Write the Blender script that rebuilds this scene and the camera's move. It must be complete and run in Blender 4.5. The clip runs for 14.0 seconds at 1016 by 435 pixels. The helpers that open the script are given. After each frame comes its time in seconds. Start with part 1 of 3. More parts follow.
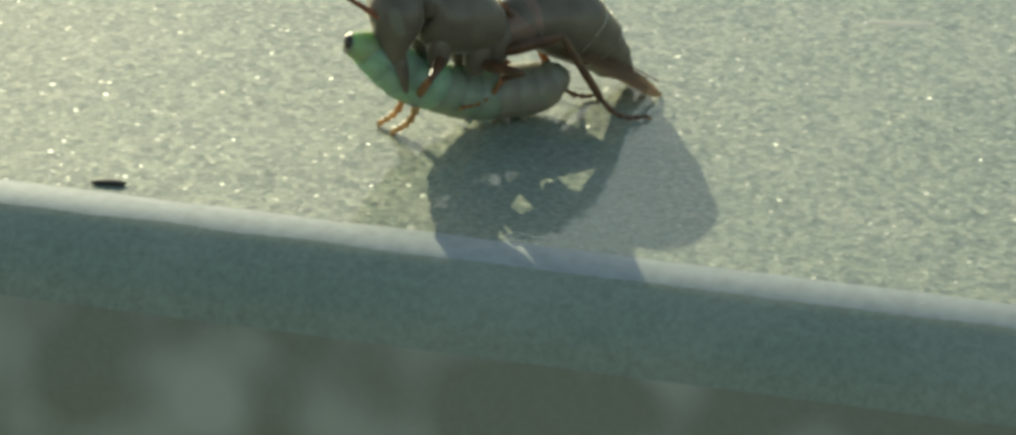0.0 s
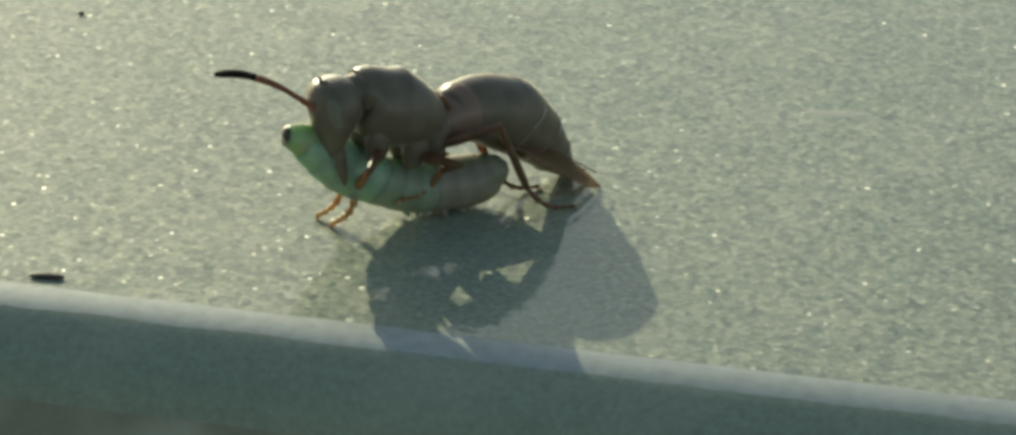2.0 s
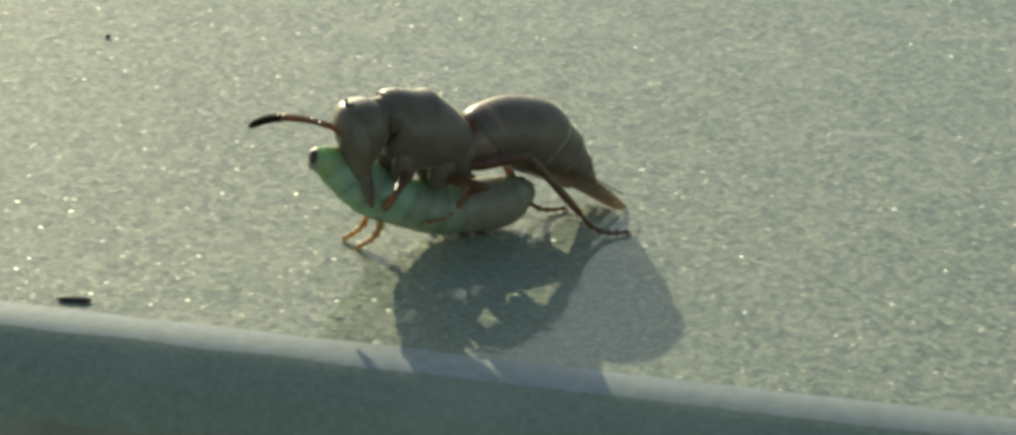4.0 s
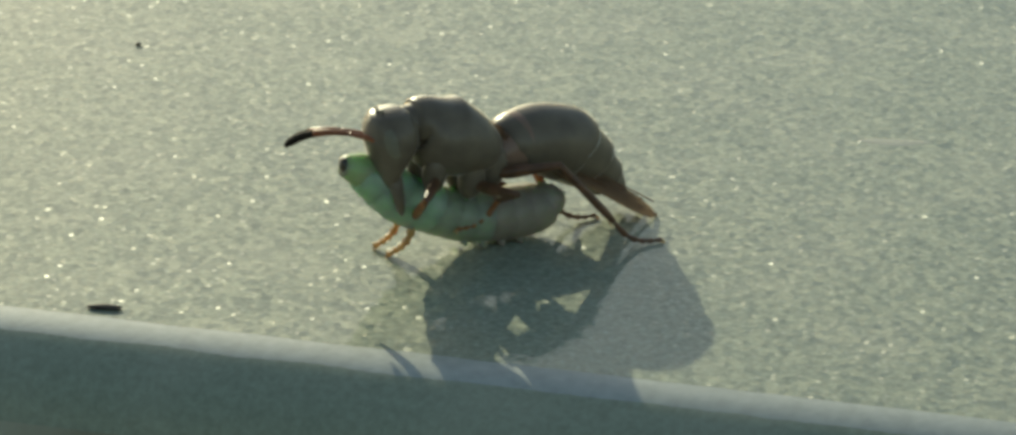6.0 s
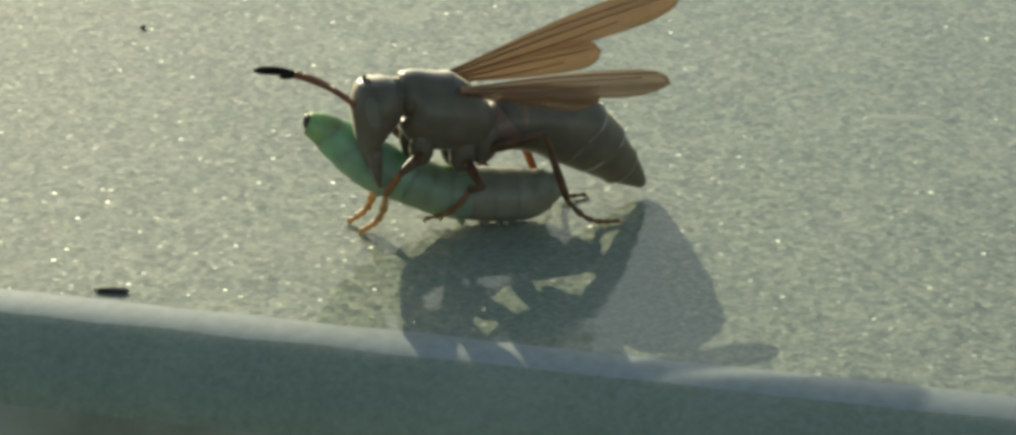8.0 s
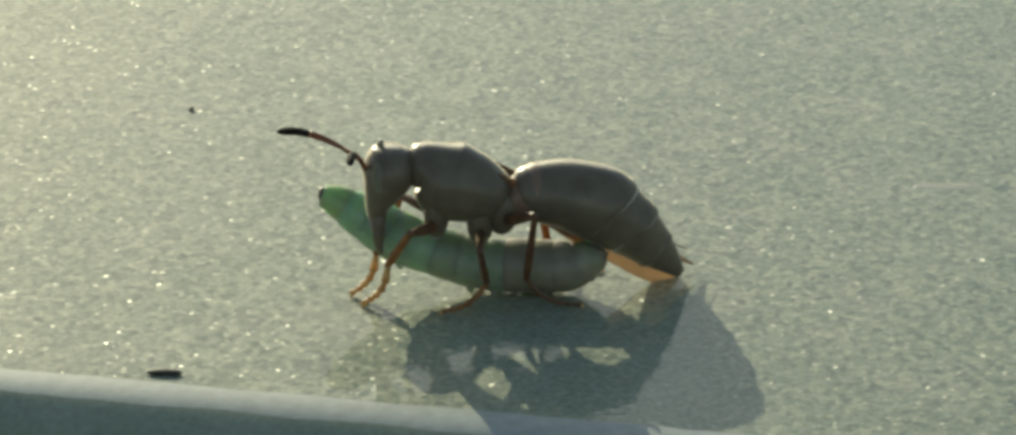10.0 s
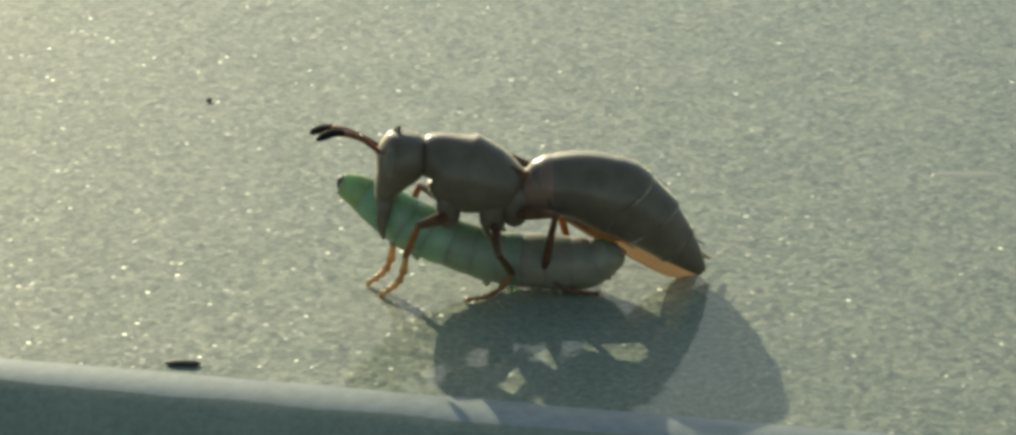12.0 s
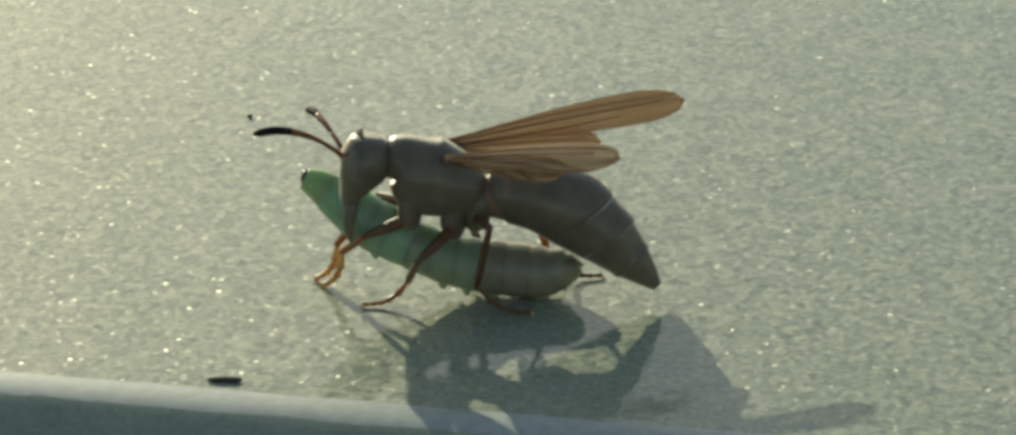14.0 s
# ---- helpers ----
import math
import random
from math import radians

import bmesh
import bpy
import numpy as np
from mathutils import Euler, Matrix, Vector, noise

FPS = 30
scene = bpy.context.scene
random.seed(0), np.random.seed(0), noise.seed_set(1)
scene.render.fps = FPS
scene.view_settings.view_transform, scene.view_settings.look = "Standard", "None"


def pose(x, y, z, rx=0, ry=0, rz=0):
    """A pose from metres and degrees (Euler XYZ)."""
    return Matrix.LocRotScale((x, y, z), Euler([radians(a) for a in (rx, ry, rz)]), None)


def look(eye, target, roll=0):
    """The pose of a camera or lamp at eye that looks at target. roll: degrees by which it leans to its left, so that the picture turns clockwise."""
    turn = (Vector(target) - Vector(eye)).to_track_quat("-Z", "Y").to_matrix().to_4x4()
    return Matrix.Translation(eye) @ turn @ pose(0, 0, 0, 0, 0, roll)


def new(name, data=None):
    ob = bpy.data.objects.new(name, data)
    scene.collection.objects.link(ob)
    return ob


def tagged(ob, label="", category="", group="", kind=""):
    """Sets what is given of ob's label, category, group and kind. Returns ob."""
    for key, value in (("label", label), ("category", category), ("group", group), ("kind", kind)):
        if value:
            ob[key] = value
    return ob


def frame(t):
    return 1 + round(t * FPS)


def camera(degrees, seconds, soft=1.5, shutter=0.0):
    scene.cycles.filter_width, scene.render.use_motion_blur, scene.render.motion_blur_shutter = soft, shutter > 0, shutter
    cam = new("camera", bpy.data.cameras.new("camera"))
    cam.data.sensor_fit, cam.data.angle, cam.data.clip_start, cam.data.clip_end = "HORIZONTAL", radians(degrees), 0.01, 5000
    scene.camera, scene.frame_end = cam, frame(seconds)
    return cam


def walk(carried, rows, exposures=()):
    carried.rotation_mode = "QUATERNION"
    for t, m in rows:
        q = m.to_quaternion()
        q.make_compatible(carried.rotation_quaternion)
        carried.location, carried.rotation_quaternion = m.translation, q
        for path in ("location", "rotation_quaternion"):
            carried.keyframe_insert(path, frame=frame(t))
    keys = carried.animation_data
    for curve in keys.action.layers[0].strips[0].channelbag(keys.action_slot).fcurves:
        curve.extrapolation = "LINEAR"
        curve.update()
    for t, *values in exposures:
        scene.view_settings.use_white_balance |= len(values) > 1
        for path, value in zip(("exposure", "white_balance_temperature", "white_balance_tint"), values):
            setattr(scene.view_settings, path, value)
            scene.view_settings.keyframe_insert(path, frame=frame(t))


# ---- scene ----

DEG = 13.5486
cam = camera(DEG, 14.0, soft=3.2)

# ---- camera path: a hand-held eye that pans a little; rows of seconds, yaw, pitch, roll in degrees ----
EYE = (0.0, -0.20738, 0.07344)
VIEW = [
    (0.0, 0.009, -21.512, 0.497), (0.5, -0.100, -21.540, 0.586), (1.0, -0.458, -21.557, 0.586),
    (1.5, -0.824, -20.766, 0.642), (2.0, -0.856, -20.274, 0.550), (2.5, -0.626, -20.129, 0.310),
    (2.7, -0.544, -19.903, 0.260), (4.8, -0.470, -20.238, 0.265), (5.0, -0.488, -20.359, 0.269),
    (5.5, -0.229, -20.372, 0.169), (6.0, -0.042, -19.884, 0.078), (6.5, -0.000, -19.500, -0.000),
    (7.0, 0.118, -19.721, -0.044), (7.2, 0.098, -19.843, -0.187), (9.3, 0.172, -20.270, -0.908),
    (9.4, 0.289, -20.105, -1.443), (9.5, 0.434, -19.854, -1.571), (10.0, 0.749, -19.130, -1.720),
    (10.5, 0.769, -19.242, -1.739), (11.0, 0.885, -19.264, -1.849), (11.5, 1.008, -19.253, -1.988),
    (12.0, 1.007, -19.259, -1.995), (12.5, 0.921, -19.050, -2.068), (13.0, 0.883, -18.950, -2.109),
    (13.5, 0.959, -18.859, -2.212), (14.0, 1.580, -19.034, -2.341),
]


def view(yaw, pitch, roll):
    return Matrix.Translation(EYE) @ pose(0, 0, 0, 90 + pitch, 0, yaw) @ pose(0, 0, 0, 0, 0, roll)


walk(cam, [(t, view(a, b, c)) for t, a, b, c in VIEW], exposures=[(0.0, 0.26, 7100, -3), (0.5, 0.44, 7100, -3), (1.0, 0.19, 7100, -3), (1.5, 0.06, 7100, -2), (2.0, -0.03, 7100, -2), (5.0, -0.03, 7100, -2), (10.0, -0.1, 7100, -1), (14.0, -0.12, 7100, -1)])

# ---- world and sun ----
SUN_WAY = Vector((-1.0, 2.73, 1.0)).normalized()
world = bpy.data.worlds.new("world")
scene.world = world
world.use_nodes = True
wn, wl = world.node_tree.nodes, world.node_tree.links
sky = wn.new("ShaderNodeTexSky")
sky.sky_type = "NISHITA"
sky.sun_disc = False
sky.sun_elevation = math.asin(SUN_WAY.z)
sky.sun_rotation = math.atan2(SUN_WAY.x, SUN_WAY.y)
wl.new(sky.outputs[0], wn["Background"].inputs[0])
wn["Background"].inputs[1].default_value = 0.15

sun = new("sun", bpy.data.lights.new("sun", "SUN"))
sun.data.energy = 3.1
sun.data.angle = radians(0.53)
sun.data.color = (1.0, 0.95, 0.76)
sun.matrix_world = look(SUN_WAY * 2, (0, 0, 0))

# ---- materials ----
MM = 0.001


class Mat:
    """A node material with a principled shader and short calls for its nodes."""

    def __init__(self, name, **values):
        self.m = bpy.data.materials.new(name)
        self.m.use_nodes = True
        self.n, self.l = self.m.node_tree.nodes, self.m.node_tree.links
        self.p = self.n["Principled BSDF"]
        self.out = self.n["Material Output"]
        for key, value in values.items():
            self.p.inputs[key.replace("_", " ")].default_value = value
        self.coord = self.n.new("ShaderNodeTexCoord").outputs["Object"]

    def noise(self, scale, detail=4.0, rough=0.55, distortion=0.0):
        k = self.n.new("ShaderNodeTexNoise")
        k.inputs["Scale"].default_value = scale
        k.inputs["Detail"].default_value = detail
        k.inputs["Roughness"].default_value = rough
        k.inputs["Distortion"].default_value = distortion
        self.l.new(self.coord, k.inputs["Vector"])
        return k.outputs["Fac"]

    def ramp(self, source, stops):
        k = self.n.new("ShaderNodeValToRGB")
        els = k.color_ramp.elements
        while len(els) < len(stops):
            els.new(0.5)
        for el, (at, col) in zip(els, stops):
            el.position = at
            el.color = (*col, 1) if len(col) == 3 else col
        self.l.new(source, k.inputs[0])
        return k.outputs[0]

    def mixed(self, a, b, fac, mode="MIX"):
        k = self.n.new("ShaderNodeMix")
        k.data_type, k.blend_type = "RGBA", mode
        for at, value in ((0, fac), (6, a), (7, b)):
            if isinstance(value, (int, float)):
                k.inputs[at].default_value = value
            elif isinstance(value, tuple):
                k.inputs[at].default_value = (*value, 1)
            else:
                self.l.new(value, k.inputs[at])
        return k.outputs[2]

    def math(self, op, a, b=0.0):
        k = self.n.new("ShaderNodeMath")
        k.operation = op
        for at, value in ((0, a), (1, b)):
            if isinstance(value, (int, float)):
                k.inputs[at].default_value = value
            else:
                self.l.new(value, k.inputs[at])
        return k.outputs[0]

    def bump(self, height, strength, distance, to="Normal"):
        k = self.n.new("ShaderNodeBump")
        k.inputs["Strength"].default_value = strength
        k.inputs["Distance"].default_value = distance
        self.l.new(height, k.inputs["Height"])
        self.l.new(k.outputs[0], self.p.inputs[to])
        return k

    def to(self, source, name):
        self.l.new(source, self.p.inputs[name])


def paint_material(name, light, dark):
    """Metallic car paint: a base coat with aluminium flakes under a clear coat, a little dusty."""
    m = Mat(name, Metallic=0.2, Coat_Weight=0.6, Coat_Roughness=0.05, Specular_IOR_Level=0.15)
    grain = m.noise(2500.0, 3.0, 0.65, 0.5)
    place = m.n.new("ShaderNodeSeparateXYZ")
    m.l.new(m.coord, place.inputs[0])
    bare = m.math("GREATER_THAN", place.outputs[2], -0.0001)  # the lip has no flake tilt or flashes, and weaker grain
    shown = m.mixed((0.5, 0.5, 0.5), m.ramp(grain, [(0.26, (0, 0, 0)), (0.74, (1, 1, 1))]), m.math("ADD", 0.6, m.math("MULTIPLY", bare, 0.4)))
    cloud = m.noise(60.0, 4.0, 0.6)
    col = m.mixed(dark, light, shown)
    col = m.mixed(col, (0.50, 0.50, 0.36), m.math("MULTIPLY", cloud, 0.25))
    # a thin film of dust in soft blots
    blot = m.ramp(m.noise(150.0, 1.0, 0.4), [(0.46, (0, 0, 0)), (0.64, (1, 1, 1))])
    # below the crest, brown and stronger blots paint in the ground's blurred reflection
    reflection_mask = m.math("LESS_THAN", place.outputs[2], -0.0035)
    col = m.mixed(col, (0.27, 0.225, 0.15), m.math("MULTIPLY", reflection_mask, m.math("ADD", 0.35, m.math("MULTIPLY", cloud, 0.5))))
    col = m.mixed(col, (0.52, 0.49, 0.38), m.math("MULTIPLY", blot, m.math("ADD", 0.15, m.math("MULTIPLY", reflection_mask, 0.85))))

    def tilts(scale, amount):
        cells = m.n.new("ShaderNodeTexVoronoi")
        cells.inputs["Scale"].default_value = scale
        m.l.new(m.coord, cells.inputs["Vector"])
        sub = m.n.new("ShaderNodeVectorMath")
        sub.operation = "SUBTRACT"
        m.l.new(cells.outputs["Color"], sub.inputs[0])
        sub.inputs[1].default_value = (0.5, 0.5, 0.5)
        scl = m.n.new("ShaderNodeVectorMath")
        scl.operation = "SCALE"
        m.l.new(sub.outputs[0], scl.inputs[0])
        m.l.new(m.math("MULTIPLY", bare, amount), scl.inputs["Scale"])
        return scl.outputs[0], cells

    # fine flakes, each with a small tilt, and sparse large ones that flash in the sun
    fine, _ = tilts(2700.0, 0.27)
    large, spots = tilts(1900.0, 1.3)

    def tilted(more):
        add = m.n.new("ShaderNodeVectorMath")
        add.operation = "ADD"
        m.l.new(geo.outputs["Normal"], add.inputs[0])
        m.l.new(more, add.inputs[1])
        nrm = m.n.new("ShaderNodeVectorMath")
        nrm.operation = "NORMALIZE"
        m.l.new(add.outputs[0], nrm.inputs[0])
        return nrm.outputs[0]

    geo = m.n.new("ShaderNodeNewGeometry")
    m.l.new(tilted(fine), m.p.inputs["Normal"])
    m.to(col, "Base Color")
    m.p.inputs["Roughness"].default_value = 0.8
    m.p.inputs["Coat IOR"].default_value = 1.3
    flash = m.n.new("ShaderNodeBsdfAnisotropic")
    flash.inputs["Color"].default_value = (0.9, 0.9, 0.86, 1)
    flash.inputs["Roughness"].default_value = 0.42
    m.l.new(tilted(large), flash.inputs["Normal"])
    mx = m.n.new("ShaderNodeMixShader")
    m.l.new(m.math("MULTIPLY", m.math("MULTIPLY", m.math("LESS_THAN", spots.outputs["Distance"], 0.22), bare), 0.10), mx.inputs[0])
    m.l.new(m.p.outputs[0], mx.inputs[1])
    m.l.new(flash.outputs[0], mx.inputs[2])
    m.l.new(mx.outputs[0], m.out.inputs["Surface"])
    # orange peel in the clear coat
    peel = m.n.new("ShaderNodeBump")
    peel.inputs["Strength"].default_value = 0.12
    peel.inputs["Distance"].default_value = 0.0002
    m.l.new(m.noise(700.0, 2.0), peel.inputs["Height"])
    m.l.new(peel.outputs[0], m.p.inputs["Coat Normal"])
    return m.m


def chitin_material(name, a, b, rough=0.32, scale=900.0, coat=0.3, gloss=0.5, polish=0.3, grooved=0.0):
    """Horny skin. grooved: fine cross ridges that draw highlights out along the body's axis."""
    m = Mat(name, Roughness=rough, Coat_Weight=coat, Coat_Roughness=polish, Specular_IOR_Level=gloss)
    m.to(m.mixed(a, b, m.ramp(m.noise(scale, 4.0), [(0.35, (0, 0, 0)), (0.7, (1, 1, 1))])), "Base Color")
    m.bump(m.noise(5000.0, 2.0), 0.2, 0.00003)
    if grooved:
        m.p.inputs["Anisotropic"].default_value = grooved
        m.p.inputs["Anisotropic Rotation"].default_value = 0.25
        around = m.n.new("ShaderNodeTangent")
        around.direction_type, around.axis = "RADIAL", "X"
        m.l.new(around.outputs[0], m.p.inputs["Tangent"])
        m.p.inputs["Sheen Weight"].default_value = 1.0
        m.p.inputs["Sheen Roughness"].default_value = 0.2
        m.p.inputs["Sheen Tint"].default_value = (1.0, 0.92, 0.75, 1)
    return m.m


def leg_material(name, a, b, through_light=0.35, rough=0.3):
    """Horny, slightly translucent skin that glows when lit from behind."""
    m = Mat(name, Roughness=rough)
    col = m.mixed(a, b, m.ramp(m.noise(1400.0, 3.0), [(0.4, (0, 0, 0)), (0.65, (1, 1, 1))]))
    m.to(col, "Base Color")
    tl = m.n.new("ShaderNodeBsdfTranslucent")
    m.l.new(col, tl.inputs[0])
    mx = m.n.new("ShaderNodeMixShader")
    mx.inputs[0].default_value = through_light
    m.l.new(m.p.outputs[0], mx.inputs[1])
    m.l.new(tl.outputs[0], mx.inputs[2])
    m.l.new(mx.outputs[0], m.out.inputs["Surface"])
    return m.m


def wing_material():
    m = Mat("wing_membrane", Roughness=0.65, Specular_IOR_Level=0.25)
    col = m.mixed((0.48, 0.33, 0.215), (0.34, 0.225, 0.14), m.noise(500.0, 4.0))
    m.to(col, "Base Color")
    m.bump(m.noise(2500.0, 2.0), 0.4, 0.00003)
    clear = m.n.new("ShaderNodeBsdfTransparent")
    clear.inputs[0].default_value = (0.92, 0.82, 0.68, 1)
    tl = m.n.new("ShaderNodeBsdfTranslucent")
    m.l.new(col, tl.inputs[0])
    one = m.n.new("ShaderNodeMixShader")
    one.inputs[0].default_value = 0.55
    m.l.new(m.p.outputs[0], one.inputs[1])
    m.l.new(tl.outputs[0], one.inputs[2])
    mx = m.n.new("ShaderNodeMixShader")
    mx.inputs[0].default_value = 0.36
    m.l.new(one.outputs[0], mx.inputs[1])
    m.l.new(clear.outputs[0], mx.inputs[2])
    m.l.new(mx.outputs[0], m.out.inputs["Surface"])
    return m.m


def caterpillar_material(name, a, b, sss=0.85):
    m = Mat(name, Roughness=0.38, Subsurface_Weight=sss, Subsurface_Scale=0.0032)
    m.p.inputs["Subsurface Radius"].default_value = (0.5, 1.0, 0.45)
    m.to(m.mixed(a, b, m.ramp(m.noise(1100.0, 4.0), [(0.35, (0, 0, 0)), (0.7, (1, 1, 1))])), "Base Color")
    m.bump(m.noise(2600.0, 3.0), 0.5, 0.00006)
    return m.m


def ground_material():
    m = Mat("dry_ground", Roughness=0.95)
    a = m.ramp(m.noise(17.0, 1.5, 0.4), [(0.40, (0.045, 0.045, 0.027)), (0.55, (0.064, 0.065, 0.039)), (0.72, (0.115, 0.115, 0.075))])
    m.to(m.mixed(a, (0.066, 0.067, 0.042), m.noise(3.0, 3.0)), "Base Color")
    m.bump(m.noise(8.0, 2.0), 0.5, 0.02)
    return m.m


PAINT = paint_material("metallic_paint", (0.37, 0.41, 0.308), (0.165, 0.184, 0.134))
CHITIN = chitin_material("dark_chitin", (0.138, 0.103, 0.069), (0.19, 0.145, 0.097), 0.5, coat=0.45, gloss=0.2, polish=0.3, grooved=0.9)
WAIST_MAT = chitin_material("red_waist_chitin", (0.28, 0.165, 0.112), (0.22, 0.14, 0.097), 0.5, coat=0.45, gloss=0.2, polish=0.3, grooved=0.9)
EYE_MAT = chitin_material("compound_eye", (0.18, 0.16, 0.115), (0.23, 0.20, 0.14), 0.7, coat=0.2, gloss=0.2)
LEG = leg_material("amber_leg", (0.50, 0.22, 0.075), (0.33, 0.135, 0.05), 0.42)
LEG_DARK = leg_material("brown_leg", (0.23, 0.11, 0.055), (0.15, 0.075, 0.04), 0.3)
FOOT = leg_material("yellow_foot", (0.88, 0.60, 0.26), (0.55, 0.31, 0.11), 0.5)
ANT_RED = leg_material("antenna_red", (0.40, 0.14, 0.06), (0.27, 0.085, 0.035), 0.3)
ANT_DARK = chitin_material("antenna_black", (0.012, 0.01, 0.01), (0.03, 0.02, 0.015), 0.7, coat=0.0, gloss=0.1)
WING = wing_material()
VEIN = leg_material("wing_vein", (0.36, 0.21, 0.12), (0.28, 0.16, 0.085), 0.5, 0.8)
GREEN = caterpillar_material("green_skin", (0.28, 0.41, 0.245), (0.36, 0.50, 0.31))
PALE = caterpillar_material("yellow_green_skin", (0.35, 0.39, 0.19), (0.28, 0.34, 0.16), 0.6)
OLIVE = caterpillar_material("olive_skin", (0.29, 0.33, 0.215), (0.235, 0.27, 0.17), 0.7)
TAIL = caterpillar_material("brown_green_skin", (0.28, 0.235, 0.165), (0.215, 0.18, 0.122), 0.5)
CAPSULE = chitin_material("dark_mouthparts", (0.045, 0.03, 0.015), (0.08, 0.06, 0.03))
SEED = chitin_material("dark_husk", (0.03, 0.022, 0.016), (0.07, 0.05, 0.035), 0.6, coat=0.0)
GROUND = ground_material()
# pale colour that stands in for light caught on the lip's rounded crest
CREST_TONE = chitin_material("crest_highlight_tone", (0.27, 0.30, 0.275), (0.36, 0.39, 0.36), 0.6, 1200.0, 0.3)
RESIDUE = chitin_material("dried_residue", (0.31, 0.31, 0.235), (0.35, 0.345, 0.26), 0.5, 900.0, 0.3)


# ---- mesh helpers ----
def mesh_of(name, bm, material, smooth=True):
    me = bpy.data.meshes.new(name)
    bmesh.ops.recalc_face_normals(bm, faces=bm.faces)
    bm.to_mesh(me)
    bm.free()
    me.materials.append(material)
    if smooth:
        me.polygons.foreach_set("use_smooth", [True] * len(me.polygons))
    return me


def part(name, bm, material, parent, label="", smooth=True):
    ob = new(name, mesh_of(name, bm, material, smooth))
    ob.parent = parent
    return tagged(ob, label) if label else ob


def empty(name, m, label, category, group=""):
    ob = new(name)
    ob.empty_display_size = 0.002
    ob.matrix_world = m
    return tagged(ob, label, category, group)


def spline(stations, steps):
    """Rounds off a row of stations (tuples of numbers) by Catmull-Rom."""
    s = [np.array(q, float) for q in stations]
    s = [2 * s[0] - s[1], *s, 2 * s[-1] - s[-2]]
    out = []
    for i in range(1, len(s) - 2):
        for k in range(steps):
            u = k / steps
            a, b, c, d = s[i - 1 : i + 3]
            out.append(0.5 * (2 * b + (c - a) * u + (2 * a - 5 * b + 4 * c - d) * u * u + (3 * b - a - 3 * c + d) * u**3))
    out.append(s[-2])
    return out


def loft(stations, sides=20, steps=4, bm=None):
    """A closed body along a curve. Stations in mm: x, y, z of the middle, sideways radius, radius in the curve's plane."""
    bm = bm or bmesh.new()
    s = spline(stations, steps) if steps > 1 else [np.array(q, float) for q in stations]
    rings = []
    for i, q in enumerate(s):
        a, b = s[max(i - 1, 0)][:3], s[min(i + 1, len(s) - 1)][:3]
        way = Vector(b - a).normalized()
        side = Vector((0, 1, 0)) - way * way.y
        side = side.normalized() if side.length > 1e-4 else Vector((1, 0, 0))
        up = side.cross(way)
        mid = Vector(q[:3])
        ring = []
        for k in range(sides):
            u = math.tau * k / sides
            ring.append(bm.verts.new((mid + side * (max(q[3], 0.01) * math.cos(u)) + up * (max(q[4], 0.01) * math.sin(u))) * MM))
        rings.append(ring)
    for r0, r1 in zip(rings, rings[1:]):
        for k in range(sides):
            bm.faces.new((r0[k], r0[(k + 1) % sides], r1[(k + 1) % sides], r1[k]))
    bm.faces.new(rings[0])
    bm.faces.new(rings[-1])
    return bm


def ellipsoid(cx, cy, cz, rx, ry, rz, u=20, v=12, bm=None):
    bm = bm or bmesh.new()
    m = Matrix.Translation(Vector((cx, cy, cz)) * MM) @ Matrix.Diagonal((rx * MM, ry * MM, rz * MM, 1))
    bmesh.ops.create_uvsphere(bm, u_segments=u, v_segments=v, radius=1.0, matrix=m)
    return bm


# ---- the panel and the ground ----
EDGE_TURN = -17.04
EDGE_AT = Vector((0.40, -26.60)) * MM  # a point of the lip's upper edge


def panel_frame():
    return pose(EDGE_AT.x, EDGE_AT.y, 0, 0, 0, EDGE_TURN)


def extruded(profile, x0, x1, cuts):
    """Sweeps a closed profile of (y, z) in mm along x, in metres."""
    bm = bmesh.new()
    rows = []
    for i in range(cuts + 1):
        x = x0 + (x1 - x0) * i / cuts
        rows.append([bm.verts.new((x, y * MM, z * MM)) for y, z in profile])
    n = len(profile)
    for a, b in zip(rows, rows[1:]):
        for k in range(n):
            bm.faces.new((a[k], a[(k + 1) % n], b[(k + 1) % n], b[k]))
    bm.faces.new(rows[0])
    bm.faces.new(rows[-1])
    return bm


LIP_WIDE, LIP_DEEP = 1.718, 0.869  # the rounding is flatter than a circle
EDGE_R, EDGE_Y = 1.9, 1.1  # radius of the crest, and where the flat top ends


